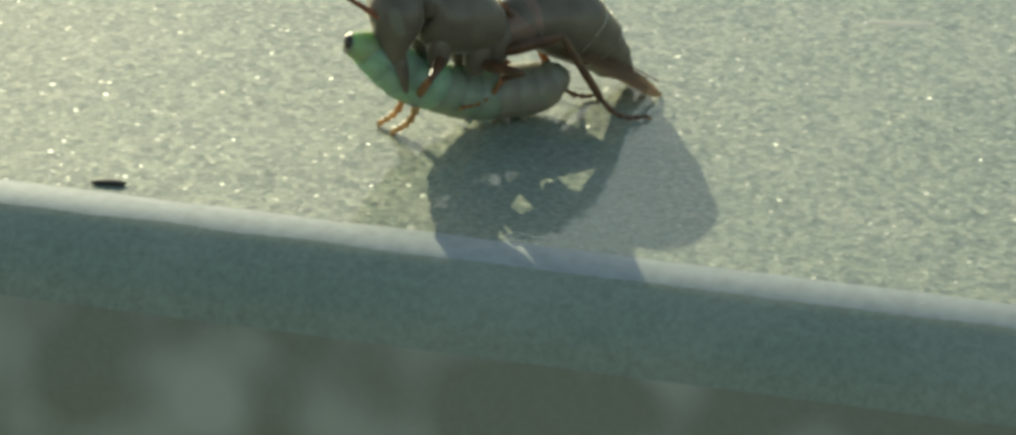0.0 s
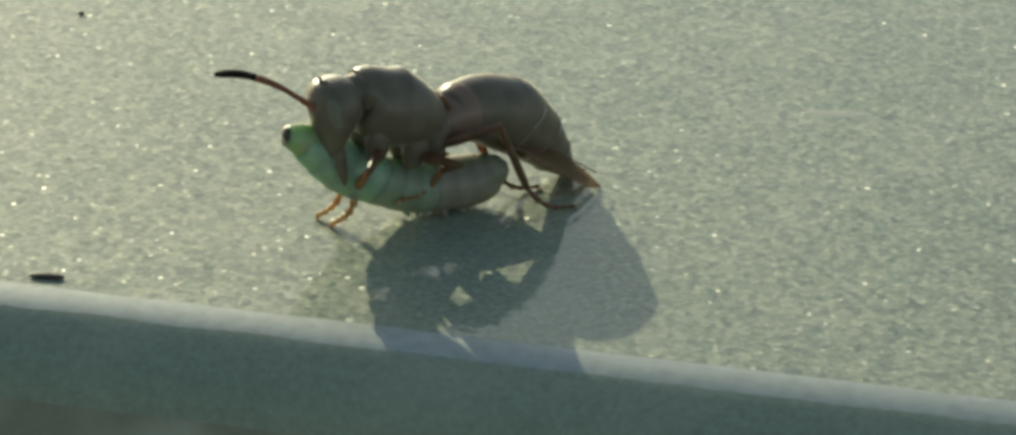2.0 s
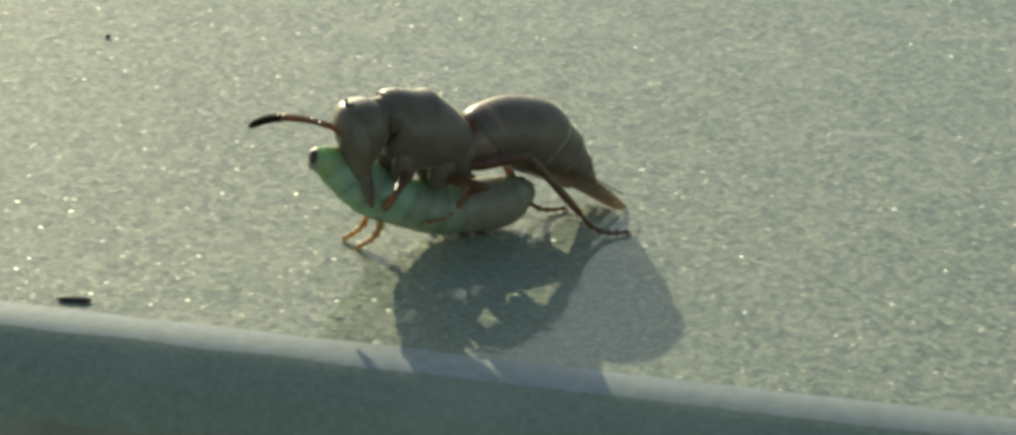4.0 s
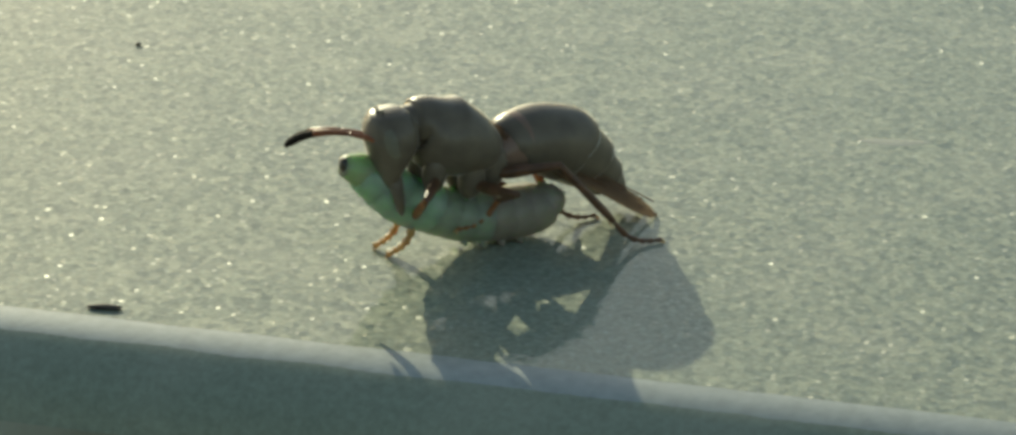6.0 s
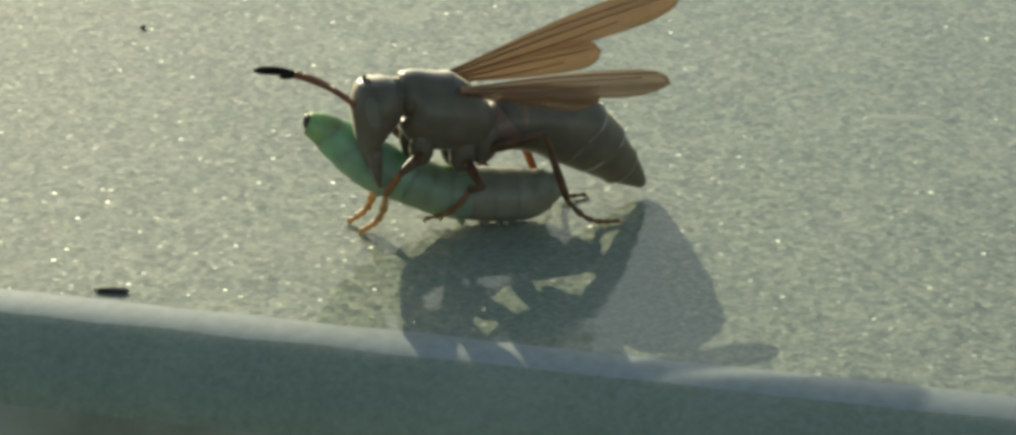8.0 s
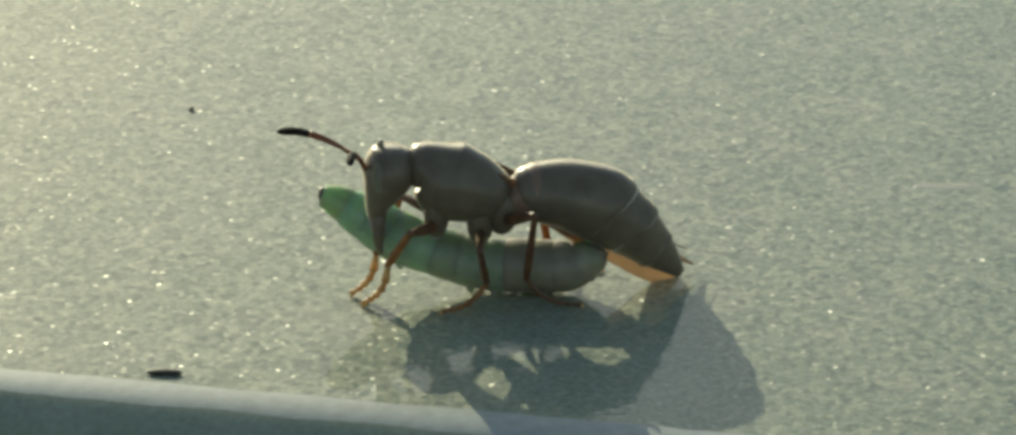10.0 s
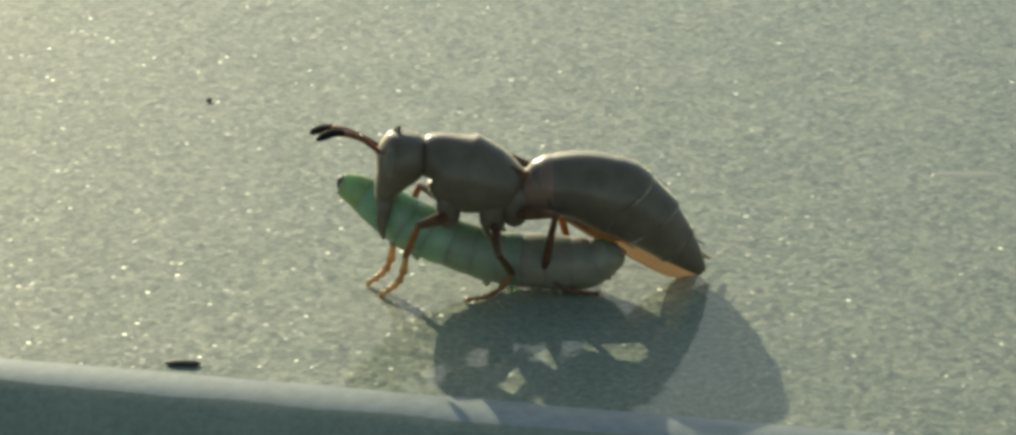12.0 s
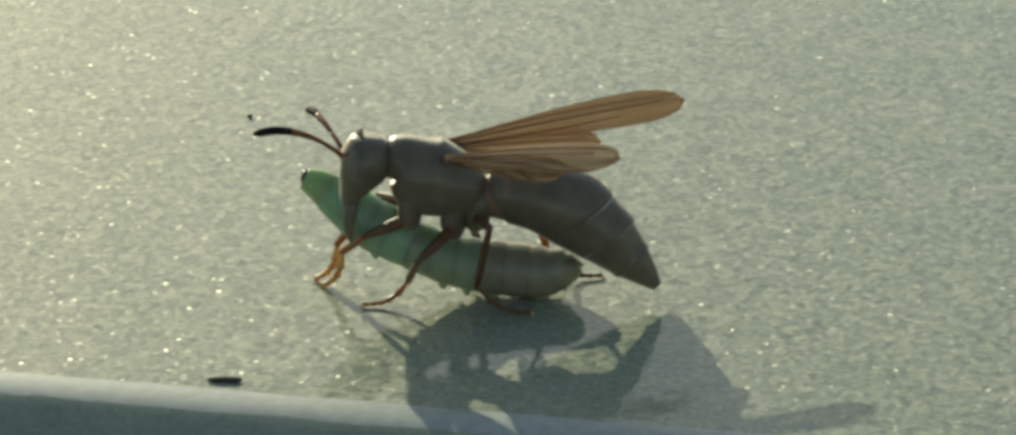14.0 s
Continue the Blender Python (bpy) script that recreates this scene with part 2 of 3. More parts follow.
def lip_profile():
    """From the far side over the flat top, the rounded lip, its slanting face and the turned-under hem."""
    pts = [(360, 0), (240, 0), (120, 0), (40, 0), (10, 0), (3, 0), (1.4, 0)]
    y, z = EDGE_Y, 0.0
    pts.append((y, z))

    def arc(y, z, t0, t1, r, n):
        out = []
        cy, cz = y + r * math.sin(radians(t0)), z - r * math.cos(radians(t0))
        for k in range(1, n + 1):
            t = radians(t0 + (t1 - t0) * k / n)
            out.append((cy - r * math.sin(t), cz + r * math.cos(t)))
        return out

    pts += arc(y, z, 0, 36, EDGE_R, 12)
    pts += arc(*pts[-1], 36, 82, 4.4, 18)
    y, z = pts[-1]
    pts.append((y - 11 * math.cos(radians(82)), z - 11 * math.sin(radians(82))))
    pts += arc(*pts[-1], 82, 178, 1.6, 14)
    y, z = pts[-1]
    pts += [(y + 4, z), (y + 12, z), (y + 40, z - 1), (360, z - 1)]
    return [(y * LIP_WIDE, z * LIP_DEEP) for y, z in pts]


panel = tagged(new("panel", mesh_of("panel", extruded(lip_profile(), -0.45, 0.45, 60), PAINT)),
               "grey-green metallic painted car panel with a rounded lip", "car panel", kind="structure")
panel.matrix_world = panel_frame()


def crest_highlight():
    """A narrow pale strip, unevenly wide, that paints the light on the lip's crest."""
    bm = bmesh.new()
    rows = []
    cuts = 700
    for i in range(cuts + 1):
        x = -0.06 + 0.12 * i / cuts
        wob = noise.noise(Vector((x * 260, 3.1, 0))) * 3 + noise.noise(Vector((x * 1500, 9.7, 0))) * 1.5
        row = []
        for t in (-2.0, -1.4, -0.7, 0.0, 0.1, 0.2, 0.3, 0.4, 0.5, 0.6, 0.7, 0.8, 0.9, 1.0):
            # degrees of tilt on the small arc, or millimetres of flat before it
            if t < 0:
                row.append(bm.verts.new((x, (EDGE_Y - t * 0.1 * (1 + wob * 0.1)) * MM * LIP_WIDE, (0.006 + 0.0015 * (2 + t)) * MM)))
            else:
                a = radians(max(t * (33 + wob), 0.0))
                r = EDGE_R + 0.009 - 0.007 * t
                row.append(bm.verts.new((x, (EDGE_Y - r * math.sin(a)) * MM * LIP_WIDE, (r * math.cos(a) - EDGE_R) * MM * LIP_DEEP)))
        rows.append(row)
    for a, b in zip(rows, rows[1:]):
        for k in range(len(a) - 1):
            bm.faces.new((a[k], a[k + 1], b[k + 1], b[k]))
    return bm


part("crest_highlight", crest_highlight(), CREST_TONE, panel, "pale painted highlight along the lip")

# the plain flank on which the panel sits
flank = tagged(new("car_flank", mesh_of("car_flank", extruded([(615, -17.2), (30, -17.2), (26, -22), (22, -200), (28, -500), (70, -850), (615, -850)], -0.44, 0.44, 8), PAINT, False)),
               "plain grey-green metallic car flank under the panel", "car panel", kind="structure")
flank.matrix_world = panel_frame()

bm = bmesh.new()
bmesh.ops.create_grid(bm, x_segments=40, y_segments=40, size=400.0)
ground = tagged(new("ground", mesh_of("ground", bm, GROUND)), "dry mottled grass and earth below the car", "ground", kind="structure")
ground.location = (0, 0, -0.85)


# ---- the wasp ----
# wasp space: x forward, y to its left, z up; millimetres, standing height as in the rest pose
TC = Vector((0.0, 0.0, 6.95))
WAIST = Vector((-2.2, 0.0, 6.34))
NECK = Vector((2.15, 0.0, 7.73))
# abdomen: distance back from the waist, height over it, half width, half height
ABD = [(-0.5, -0.3, 0.75, 0.68), (0.35, -0.26, 1.15, 1), (1.5, 0.05, 1.65, 1.5), (3.1, -0.01, 1.9, 1.75), (4.8, -0.55, 2, 1.95), (6.3, -1.63, 1.7, 1.65), (7.55, -2.87, 1.22, 1.18), (8.5, -3.89, 0.7, 0.68), (9.05, -4.56, 0.28, 0.28)]
JOINTS = [0, 2, 4, 5, 6]


def build_wasp():
    w = empty("wasp", Matrix(), "dark brown wasp with amber legs gripping a caterpillar", "wasp")
    P = {}
    # thorax
    bm = loft([(2.6, 0, 0.92, 0.7, 0.7), (2.25, 0, 0.95, 1.2, 1), (1.74, 0, 0.95, 1.55, 1.33), (0.68, 0, 0.28, 2.05, 2), (-0.64, 0, -0.22, 2, 1.76), (-1.6, 0, -0.62, 1.65, 1.32), (-2.2, 0, -0.89, 1.1, 0.92), (-2.6, 0, -1, 0.75, 0.7)], 28, 5)
    P["thorax"] = part("thorax", bm, CHITIN, w, "dark brown satin humped thorax")
    part("scutellum", ellipsoid(-1.2, 0, 0.62, 0.7, 0.9, 0.36), CHITIN, P["thorax"])
    for s in (1, -1):
        part("tegula", ellipsoid(0.65, 1.32 * s, 0.98, 0.5, 0.26, 0.3), CHITIN, P["thorax"])
    # head, relative to the neck
    bm = loft([(0.95, 0, 1.53, 0.6, 0.5), (1.02, 0, 1.3, 1.2, 0.95), (1.2, 0, 0.76, 1.62, 1.2), (1.45, 0, 0.04, 1.72, 1.3), (1.88, 0, -0.72, 1.5, 0.92), (2.2, 0, -1.36, 1.15, 0.62), (2.33, 0, -1.95, 0.85, 0.45), (2.4, 0, -2.54, 0.58, 0.34), (2.44, 0, -2.94, 0.3, 0.18)], 28, 5)
    P["head"] = part("head", bm, CHITIN, w, "dark brown wedge-shaped head bent down")
    part("neck", loft([(-0.8, 0, -0.1, 1.2, 1.2), (-0.2, 0, 0.1, 1.0, 1.0), (0.3, 0, 0.25, 0.95, 0.95), (1.0, 0, 0.4, 1.1, 1.05)], 20, 3), CHITIN, P["head"])
    for s in (1, -1):
        part("compound_eye", ellipsoid(1.62, 1.05 * s, 0.1, 0.7, 0.62, 1.15), EYE_MAT, P["head"], "dark oval compound eye")
        part("mandible", loft([(2.1, 0.6 * s, -1.4, 0.25, 0.36), (2.32, 0.78 * s, -2.1, 0.28, 0.34), (2.46, 0.8 * s, -2.8, 0.24, 0.28), (2.5, 0.62 * s, -3.4, 0.16, 0.18), (2.44, 0.38 * s, -3.85, 0.06, 0.06)], 10, 4),
             CHITIN, P["head"], "long pointed brown mandible")
    for k in (-1, 0, 1):
        part("ocellus", ellipsoid(1.45 + 0.14 * (k == 0), 0.3 * k, 1.72, 0.12, 0.12, 0.09, 8, 6), EYE_MAT, P["head"])
    # abdomen, in five overlapping rings
    for i, j in enumerate(JOINTS):
        end = JOINTS[i + 1] if i + 1 < len(JOINTS) else len(ABD) - 1
        o = ABD[j]
        rows = [(-(q[0] - o[0]), 0, q[1] - o[1], q[2], q[3]) for q in ABD[j : end + 1]]
        if i:
            f = rows[0]
            rows[0] = (f[0], 0, f[2], f[3] * 0.993, f[4] * 0.993)
            prev = ABD[j - 1]
            slim = [0.97 * min(f[n], (f[n] + prev[n - 1]) / 2) for n in (3, 4)]
            rows.insert(0, (-(prev[0] - o[0]) * 0.5, 0, (prev[1] - o[1]) * 0.5, *slim))
        if i + 1 < len(JOINTS):
            e, n = rows[-1], ABD[end + 1]
            d = Vector((-(n[0] - ABD[end][0]), 0, n[1] - ABD[end][1])).normalized() * 0.35
            rows.append((e[0] + d.x, 0, e[2] + d.z, e[3] * 0.97, e[4] * 0.97))
            rows.append((e[0] + d.x * 1.5, 0, e[2] + d.z * 1.5, e[3] * 0.88, e[4] * 0.88))
        P["ring", i] = part("abdomen_ring", loft(rows, 28, 4), CHITIN if i else WAIST_MAT, w, "waist ring of the abdomen" if i == 0 else "")
    # antennae along +x, bowed a little upward
    for s in (1, -1):
        bow = [(-0.8, 0, -0.3, 0.15, 0.15), (0.0, 0, 0, 0.14, 0.14), (0.55, 0, 0.2, 0.13, 0.13), (1.3, 0, 0.4, 0.11, 0.11), (1.9, 0, 0.5, 0.14, 0.14), (2.5, 0, 0.55, 0.165, 0.165),
               (3.3, 0, 0.54, 0.19, 0.19), (4.1, 0, 0.42, 0.21, 0.21), (4.9, 0, 0.15, 0.2, 0.2), (5.3, 0, -0.02, 0.1, 0.1)]
        P["antenna", s] = part("antenna", loft(bow[:4], 10, 4), ANT_RED, w, "curved antenna, red with a black end")
        part("red_half", loft(bow[3:7], 10, 5), ANT_RED, P["antenna", s])
        part("black_end", loft(bow[6:], 10, 5), ANT_DARK, P["antenna", s], "black antenna end")
    # wings along +x; the leading edge towards +y of the wing
    for s in (1, -1):
        for name, size, wide in (("forewing", 13.4, 0.82), ("hindwing", 8.2, 0.75)):
            P[name, s] = part(name, wing_mesh(size, wide), WING, w, "amber brown translucent narrow folded wing")
            for y0, y1, far in ((0.34, 0.62, 0.96), (0.05, 0.2, 0.9), (-0.2, -0.45, 0.72)):
                part("vein", loft([(0.2, y0 * wide * 0.5, 0.05, 0.06, 0.05), (size * far * 0.5, (y0 + y1) * wide * 0.62, 0.07, 0.04, 0.04),
                                   (size * far, y1 * wide * 0.8, 0.02, 0.03, 0.03)], 6, 4), VEIN, P[name, s])
    # legs along +x
    for s in (1, -1):
        for k in range(3):
            l1, l2, l3 = LEG_SIZE[k]
            hard = LEG if k == 2 and s < 0 else LEG_DARK
            P["coxa", k, s] = part("coxa", ellipsoid(0.05, -0.3 * s, 0.3, (0.62, 0.68, 0.8)[k], 0.7, 1.2, 14, 10), CHITIN, w)
            P["femur", k, s] = part("femur", loft([(-0.15, 0, 0, 0.12, 0.14), (l1 * 0.25, 0, 0, 0.27, 0.32), (l1 * 0.7, 0, 0, 0.22, 0.25), (l1 + 0.1, 0, 0, 0.15, 0.16)], 10, 4), hard, w)
            P["tibia", k, s] = part("tibia", loft([(-0.1, 0, 0, 0.15, 0.16), (l2 * 0.3, 0, 0, 0.18, 0.2), (l2 * 0.8, 0, 0, 0.21, 0.22), (l2 + 0.08, 0, 0, 0.15, 0.15)], 10, 4), LEG if k == 0 or (k == 2 and s < 0) else LEG_DARK, w)
            part("spur", loft([(l2 * 0.92, 0, -0.1, 0.05, 0.05), (l2 + 0.35, 0.05, -0.3, 0.02, 0.02)], 6, 1), LEG, P["tibia", k, s])
            P["tarsus", k, s] = part("tarsus", tarsus_mesh(l3, 0.21 if k == 0 else 0.16), FOOT if k == 0 else LEG if k == 1 else LEG_DARK, w)
            for y in (0.1, -0.1):
                part("claw", loft([(l3 - 0.05, 0, 0, 0.06, 0.06), (l3 + 0.12, y, -0.04, 0.05, 0.05), (l3 + 0.2, y * 1.6, -0.14, 0.02, 0.02)], 6, 2), FOOT, P["tarsus", k, s])
    return w, P


LEG_SIZE = [(2.5, 3.4, 2.4), (3.0, 3.2, 2.6), (3.4, 4.2, 3.0)]


def tarsus_mesh(size, thick=0.19):
    """Five beaded joints, bowed so that the last ones lie flat."""
    bm = bmesh.new()
    at = 0.0

    def sag(x):
        return -0.16 * size * math.sin(min(max(x / size, 0.0), 1.0) * math.pi)

    for k, share in enumerate((0.36, 0.2, 0.16, 0.13, 0.15)):
        d = size * share
        r = thick - 0.012 * k
        loft([(x, 0, sag(x), r * f, r * f) for x, f in ((at - 0.04, 0.6), (at + d * 0.5, 0.85), (at + d * 0.88, 1.1), (at + d + 0.02, 0.7))], 8, 2, bm=bm)
        at += d
    return bm


def wing_mesh(size, wide):
    """A narrow blade, pleated along its length, with a rounded end."""
    bm = bmesh.new()
    nx, ny = 28, 8
    grid = {}
    for side in (0, 1):
        for i in range(nx + 1):
            u = i / nx
            half = wide * (0.22 + 0.9 * math.sin(min(u * 1.25, 1.0) * math.pi / 2) ** 1.3) * math.sqrt(max(0.0, 1 - max(0.0, (u - 0.8) / 0.2) ** 2) + 0.003)
            for j in range(ny + 1):
                v = j / ny * 2 - 1
                pleat = 0.05 * math.cos(v * 5.0) * u * (1 - 0.3 * u) - 0.5 * u * u
                z = pleat + (0.035 if side else -0.035) * (1 - 0.6 * abs(v))
                grid[side, i, j] = bm.verts.new((u * size * MM, (v * half + 0.18 * u) * MM, z * MM))
    for side in (0, 1):
        for i in range(nx):
            for j in range(ny):
                bm.faces.new([grid[side, i + a, j + b] for a, b in ((0, 0), (1, 0), (1, 1), (0, 1))])
    rim = [(i, 0) for i in range(nx)] + [(nx, j) for j in range(ny)] + [(i, ny) for i in range(nx, 0, -1)] + [(0, j) for j in range(ny, 0, -1)]
    for (a, b), (c, d) in zip(rim, rim[1:] + rim[:1]):
        bm.faces.new((grid[0, a, b], grid[0, c, d], grid[1, c, d], grid[1, a, b]))
    return bm


# ---- the caterpillar ----
# middle line from head to tail in its own space (mm; x towards the tail, z up), with radii
CAT = [(-10.1, 5.23, 0.56), (-9.2, 4.82, 0.86), (-7.87, 3.96, 1.17), (-6.37, 2.99, 1.29), (-4.38, 2.18, 1.25), (-2.37, 1.54, 1.28), (0, 1.33, 1.35), (2.3, 1.3, 1.26), (3.6, 1.74, 0.86), (4, 2.02, 0.47)]


def build_caterpillar():
    c = empty("caterpillar", Matrix(), "green caterpillar with a brownish tail held by the wasp", "caterpillar")
    line = spline(CAT, 12)
    run = [0.0]
    for a, b in zip(line, line[1:]):
        run.append(run[-1] + math.dist(a[:2], b[:2]))
    n = 12
    pieces = []
    for k in range(n):
        s0, s1 = run[-1] * k / n, run[-1] * (k + 1) / n
        st = []
        for f in (-0.12, 0.02, 0.25, 0.5, 0.75, 0.98, 1.12):
            s = min(max(s0 + (s1 - s0) * f, 0), run[-1])
            x, z, r = (float(np.interp(s, run, [q[i] for q in line])) for i in range(3))
            swell = {-0.12: 0.95, 0.02: 0.985, 0.25: 1.005, 0.5: 1.015, 0.75: 1.005, 0.98: 0.985, 1.12: 0.95}[f]
            st.append([x, z, r * swell])
        mx, mz = st[3][0], st[3][1]
        rows = [(x - mx, 0, z - mz, r * 1.06, r) for x, z, r in st]
        mat = PALE if k == 0 else GREEN if k < 5 else OLIVE if k < 8 else TAIL
        p = part("head_capsule" if k == 0 else "body_ring", loft(rows, 20, 3), mat, c,
                 "dark-tipped small head" if k == 0 else "brownish tail ring" if k == n - 1 else "")
        p.location = (mx * MM, 0, mz * MM)
        for s in (1, -1):
            if k in (1, 2, 3, 6, 7, 8, 9, 11):
                r = st[3][2]
                d = 0.03
                part("foot", loft([(0, s * r * 0.45, -r * 0.8, 0.24, 0.24), (0.02, s * r * 0.5, -r - d * 0.4, 0.2, 0.2), (0, s * r * 0.5, -r - d, 0.13, 0.13)], 8, 2), mat, p)
        if k == 0:
            e = st[1]
            part("mouthparts", ellipsoid(e[0] - mx - 0.02, 0, e[1] - mz + 0.05, 0.24, 0.4, 0.4, 12, 8), CAPSULE, p, "dark brown mouthparts")
        pieces.append((p, mx, mz))
    return c, pieces


# ---- debris on the panel ----
def build_debris():
    def lie(ob, x, y, turn):
        ob.matrix_world = pose(x * MM, y * MM, 0, 0, 0, turn)

    bm = loft([(-0.86, 0, 0.1, 0.06, 0.05), (-0.56, 0, 0.12, 0.21, 0.11), (0.05, 0, 0.14, 0.26, 0.13), (0.6, 0, 0.12, 0.22, 0.11), (0.86, 0, 0.1, 0.07, 0.05)], 14, 4)
    ob = tagged(new("seed_husk", mesh_of("seed_husk", bm, SEED)), "small dark elongated husk lying near the panel's lip", "debris")
    lie(ob, -19.08, -17.23, -9)
    bm = loft([(-0.16, 0, 0.06, 0.03, 0.03), (-0.05, 0, 0.1, 0.15, 0.09), (0.1, 0, 0.1, 0.14, 0.09), (0.17, 0, 0.06, 0.03, 0.03)], 10, 3)
    ob = tagged(new("grit_grain", mesh_of("grit_grain", bm, SEED)), "tiny dark grain of grit on the paint", "debris")
    lie(ob, -20.84, 24.28, 30)
    bm = loft([(-1.9, 0, -0.01, 0.1, 0.02), (-1.2, 0.1, -0.008, 0.45, 0.022), (0.1, -0.1, -0.008, 0.6, 0.024), (1.3, 0.05, -0.008, 0.4, 0.022), (2.0, 0, -0.01, 0.08, 0.02)], 16, 5)
    ob = tagged(new("dried_smear", mesh_of("dried_smear", bm, RESIDUE)), "faint dried beige smear on the paint", "stain")
    lie(ob, 20.67, 7.51, -4)


wasp, WP = build_wasp()
cat, CP = build_caterpillar()
build_debris()

# ---- motion ----
# seconds, x and y of the thorax over the panel, its heading, sideways bend of the waist, height, pitch of thorax, head, abdomen, curl of the abdomen's joints and how far its rings are drawn out
# the abdomen pumps while the wasp stings: seconds and how far it is bent down
PUMP = [(0.0, 0.6), (0.2, 1), (0.35, 0.2), (0.5, 1), (0.65, 0.2), (0.8, 0.8), (0.95, 0.2), (1.1, 0.8), (1.25, 0.2), (1.4, 1), (1.6, 0), (1.8, 0.2), (2.0, 1), (2.2, 0), (2.4, 0.2), (2.5, 0),
        (2.7, 1), (2.95, 0), (3.2, 1), (3.45, 0), (3.7, 1), (3.95, 0), (4.2, 1), (4.45, 0), (4.65, 1), (4.8, 0.1), (5.0, 0), (5.2, 1), (5.3, 0), (5.5, 1), (5.6, 0), (6.0, 0), (6.2, 1), (6.3, 0),
        (6.5, 1), (6.6, 0), (6.7, 0.1), (6.85, 0.9), (7.0, 0), (7.1, 1), (7.2, 0.2)]
OUT, BENT = (-2.58, -9.15, 29, 12, 5.9, 5.5, -21.0, 4.9, -2.6, 0.95), (-2.58, -9.15, 29, 12, 5.9, 5.5, -21.0, 5.2, -1.4, 1.02)
STATES = [(t, *(a + (b - a) * p for a, b in zip(OUT, BENT))) for t, p in PUMP] + [
    (9.3, -4.79, -7.86, 0.7, 0, 6.43, 1.4, -3.4, 13.0, -4.45, 1.0),
    (9.5, -4.79, -7.86, 0.7, 0, 6.43, 1.4, -3.4, 13.0, -4.45, 1.0),
    (10.0, -4.9, -7.5, 4.5, 0, 5.93, 0.1, -8.0, 3.7, -1.11, 0.95),
    (10.5, -4.8, -7.7, 3.0, 0, 6.05, -1.0, -3.0, 4.2, 0.2, 0.99),
    (11.0, -5.1, -7.9, 1.5, 0, 5.98, -0.5, -2.0, 3.0, -0.2, 1.0),
    (11.5, -5.19, -8.03, 0.0, 0, 5.96, -0.2, -1.7, 2.0, -0.26, 1.02),
    (12.0, -5.1, -8.0, 0.5, 0, 6.03, 0.3, -0.5, 1.6, 0.0, 1.0),
    (12.5, -4.75, -8.29, 2.2, 0, 6.45, 0.2, 7.3, 11.2, -3.07, 1.07),
    (12.9, -5.5, -8.9, -2.5, -1, 6.96, 6.0, 12.5, 12.0, -2.3, 1.07),
    (13.0, -5.73, -9.07, -3.2, -1.3, 6.96, 6.2, 12.5, 11.2, -1.96, 1.07),
    (13.3, -5.6, -8.5, -1.0, -4, 6.9, 4.5, 7.0, 13.0, -2.9, 1.05),
    (13.5, -8.54, -7.22, 5.6, -8.7, 7.02, -1.1, 1.6, 14.4, -3.72, 1.03),
    (13.6, -8.65, -7.15, 5.0, -9, 6.9, 0.0, 0.6, 12.5, -3.3, 1.02),
    (14.0, -8.97, -6.98, 2.4, -10.4, 6.44, 3.7, -2.5, 5.9, -1.71, 0.96),
]
# seconds, x, y of the caterpillar's tail ground point, pitch, heading, lift
CAT_STATES = [
    (0.0, -0.29, -7.7, -1.3, 25, 0.11), (7.2, -0.29, -7.7, -1.3, 25, 0.11), (8.6, -1.9, -8.1, 3.0, -6.0, 0.2), (9.3, -1.99, -8.15, 4.7, -8.1, 0.23),
    (9.5, -1.99, -8.15, 4.7, -8.1, 0.23), (10.0, -1.85, -7.2, -2.5, -8.2, 0.11), (11.5, -1.94, -8.07, -0.3, -8.1, 0.12), (12.2, -1.96, -8.1, 0.0, -8.1, 0.13),
    (12.5, -2.02, -8.81, 4.0, -8.1, 0.21), (12.9, -3.6, -8.2, 11.3, -8.0, 0.5), (13.0, -3.87, -7.98, 11.8, -7.9, 0.52), (13.3, -4.1, -7.9, 8.5, -8.0, 0.4),
    (13.5, -6.04, -6.91, 7.0, -8.1, 0.33), (13.6, -6.3, -6.8, 6.0, -8.1, 0.3), (14.0, -6.22, -6.63, 3.9, -8.2, 0.21),
]
# directions in wasp space: near (left) and far (right) antenna
ANT_NEAR = [(0, 0.589, -0.781, 0.207), (2.5, 0.586, -0.782, 0.213), (2.7, 0.57, -0.802, 0.179), (4.6, 0.485, -0.855, -0.183), (5, 0.485, -0.855, -0.183), (6, 0.47, -0.853, -0.228),
            (6.5, 0.527, -0.848, -0.049), (7, 0.542, -0.84, -0.027), (7.2, 0.536, -0.84, 0.087), (9.3, 0.698, 0.552, 0.456), (9.5, 0.582, 0.723, 0.372), (10, 0.166, 0.916, 0.364),
            (10.5, 0.661, 0.637, 0.397), (11, 0.542, 0.734, 0.409), (11.5, 0.384, 0.856, 0.347), (12, 0.52, 0.758, 0.395), (12.5, 0.915, -0.391, 0.1), (13, 0.878, -0.468, 0.099),
            (13.3, 0.432, 0.808, 0.4), (13.6, 0.861, 0.324, 0.392), (14, 0.788, 0.464, 0.404)]
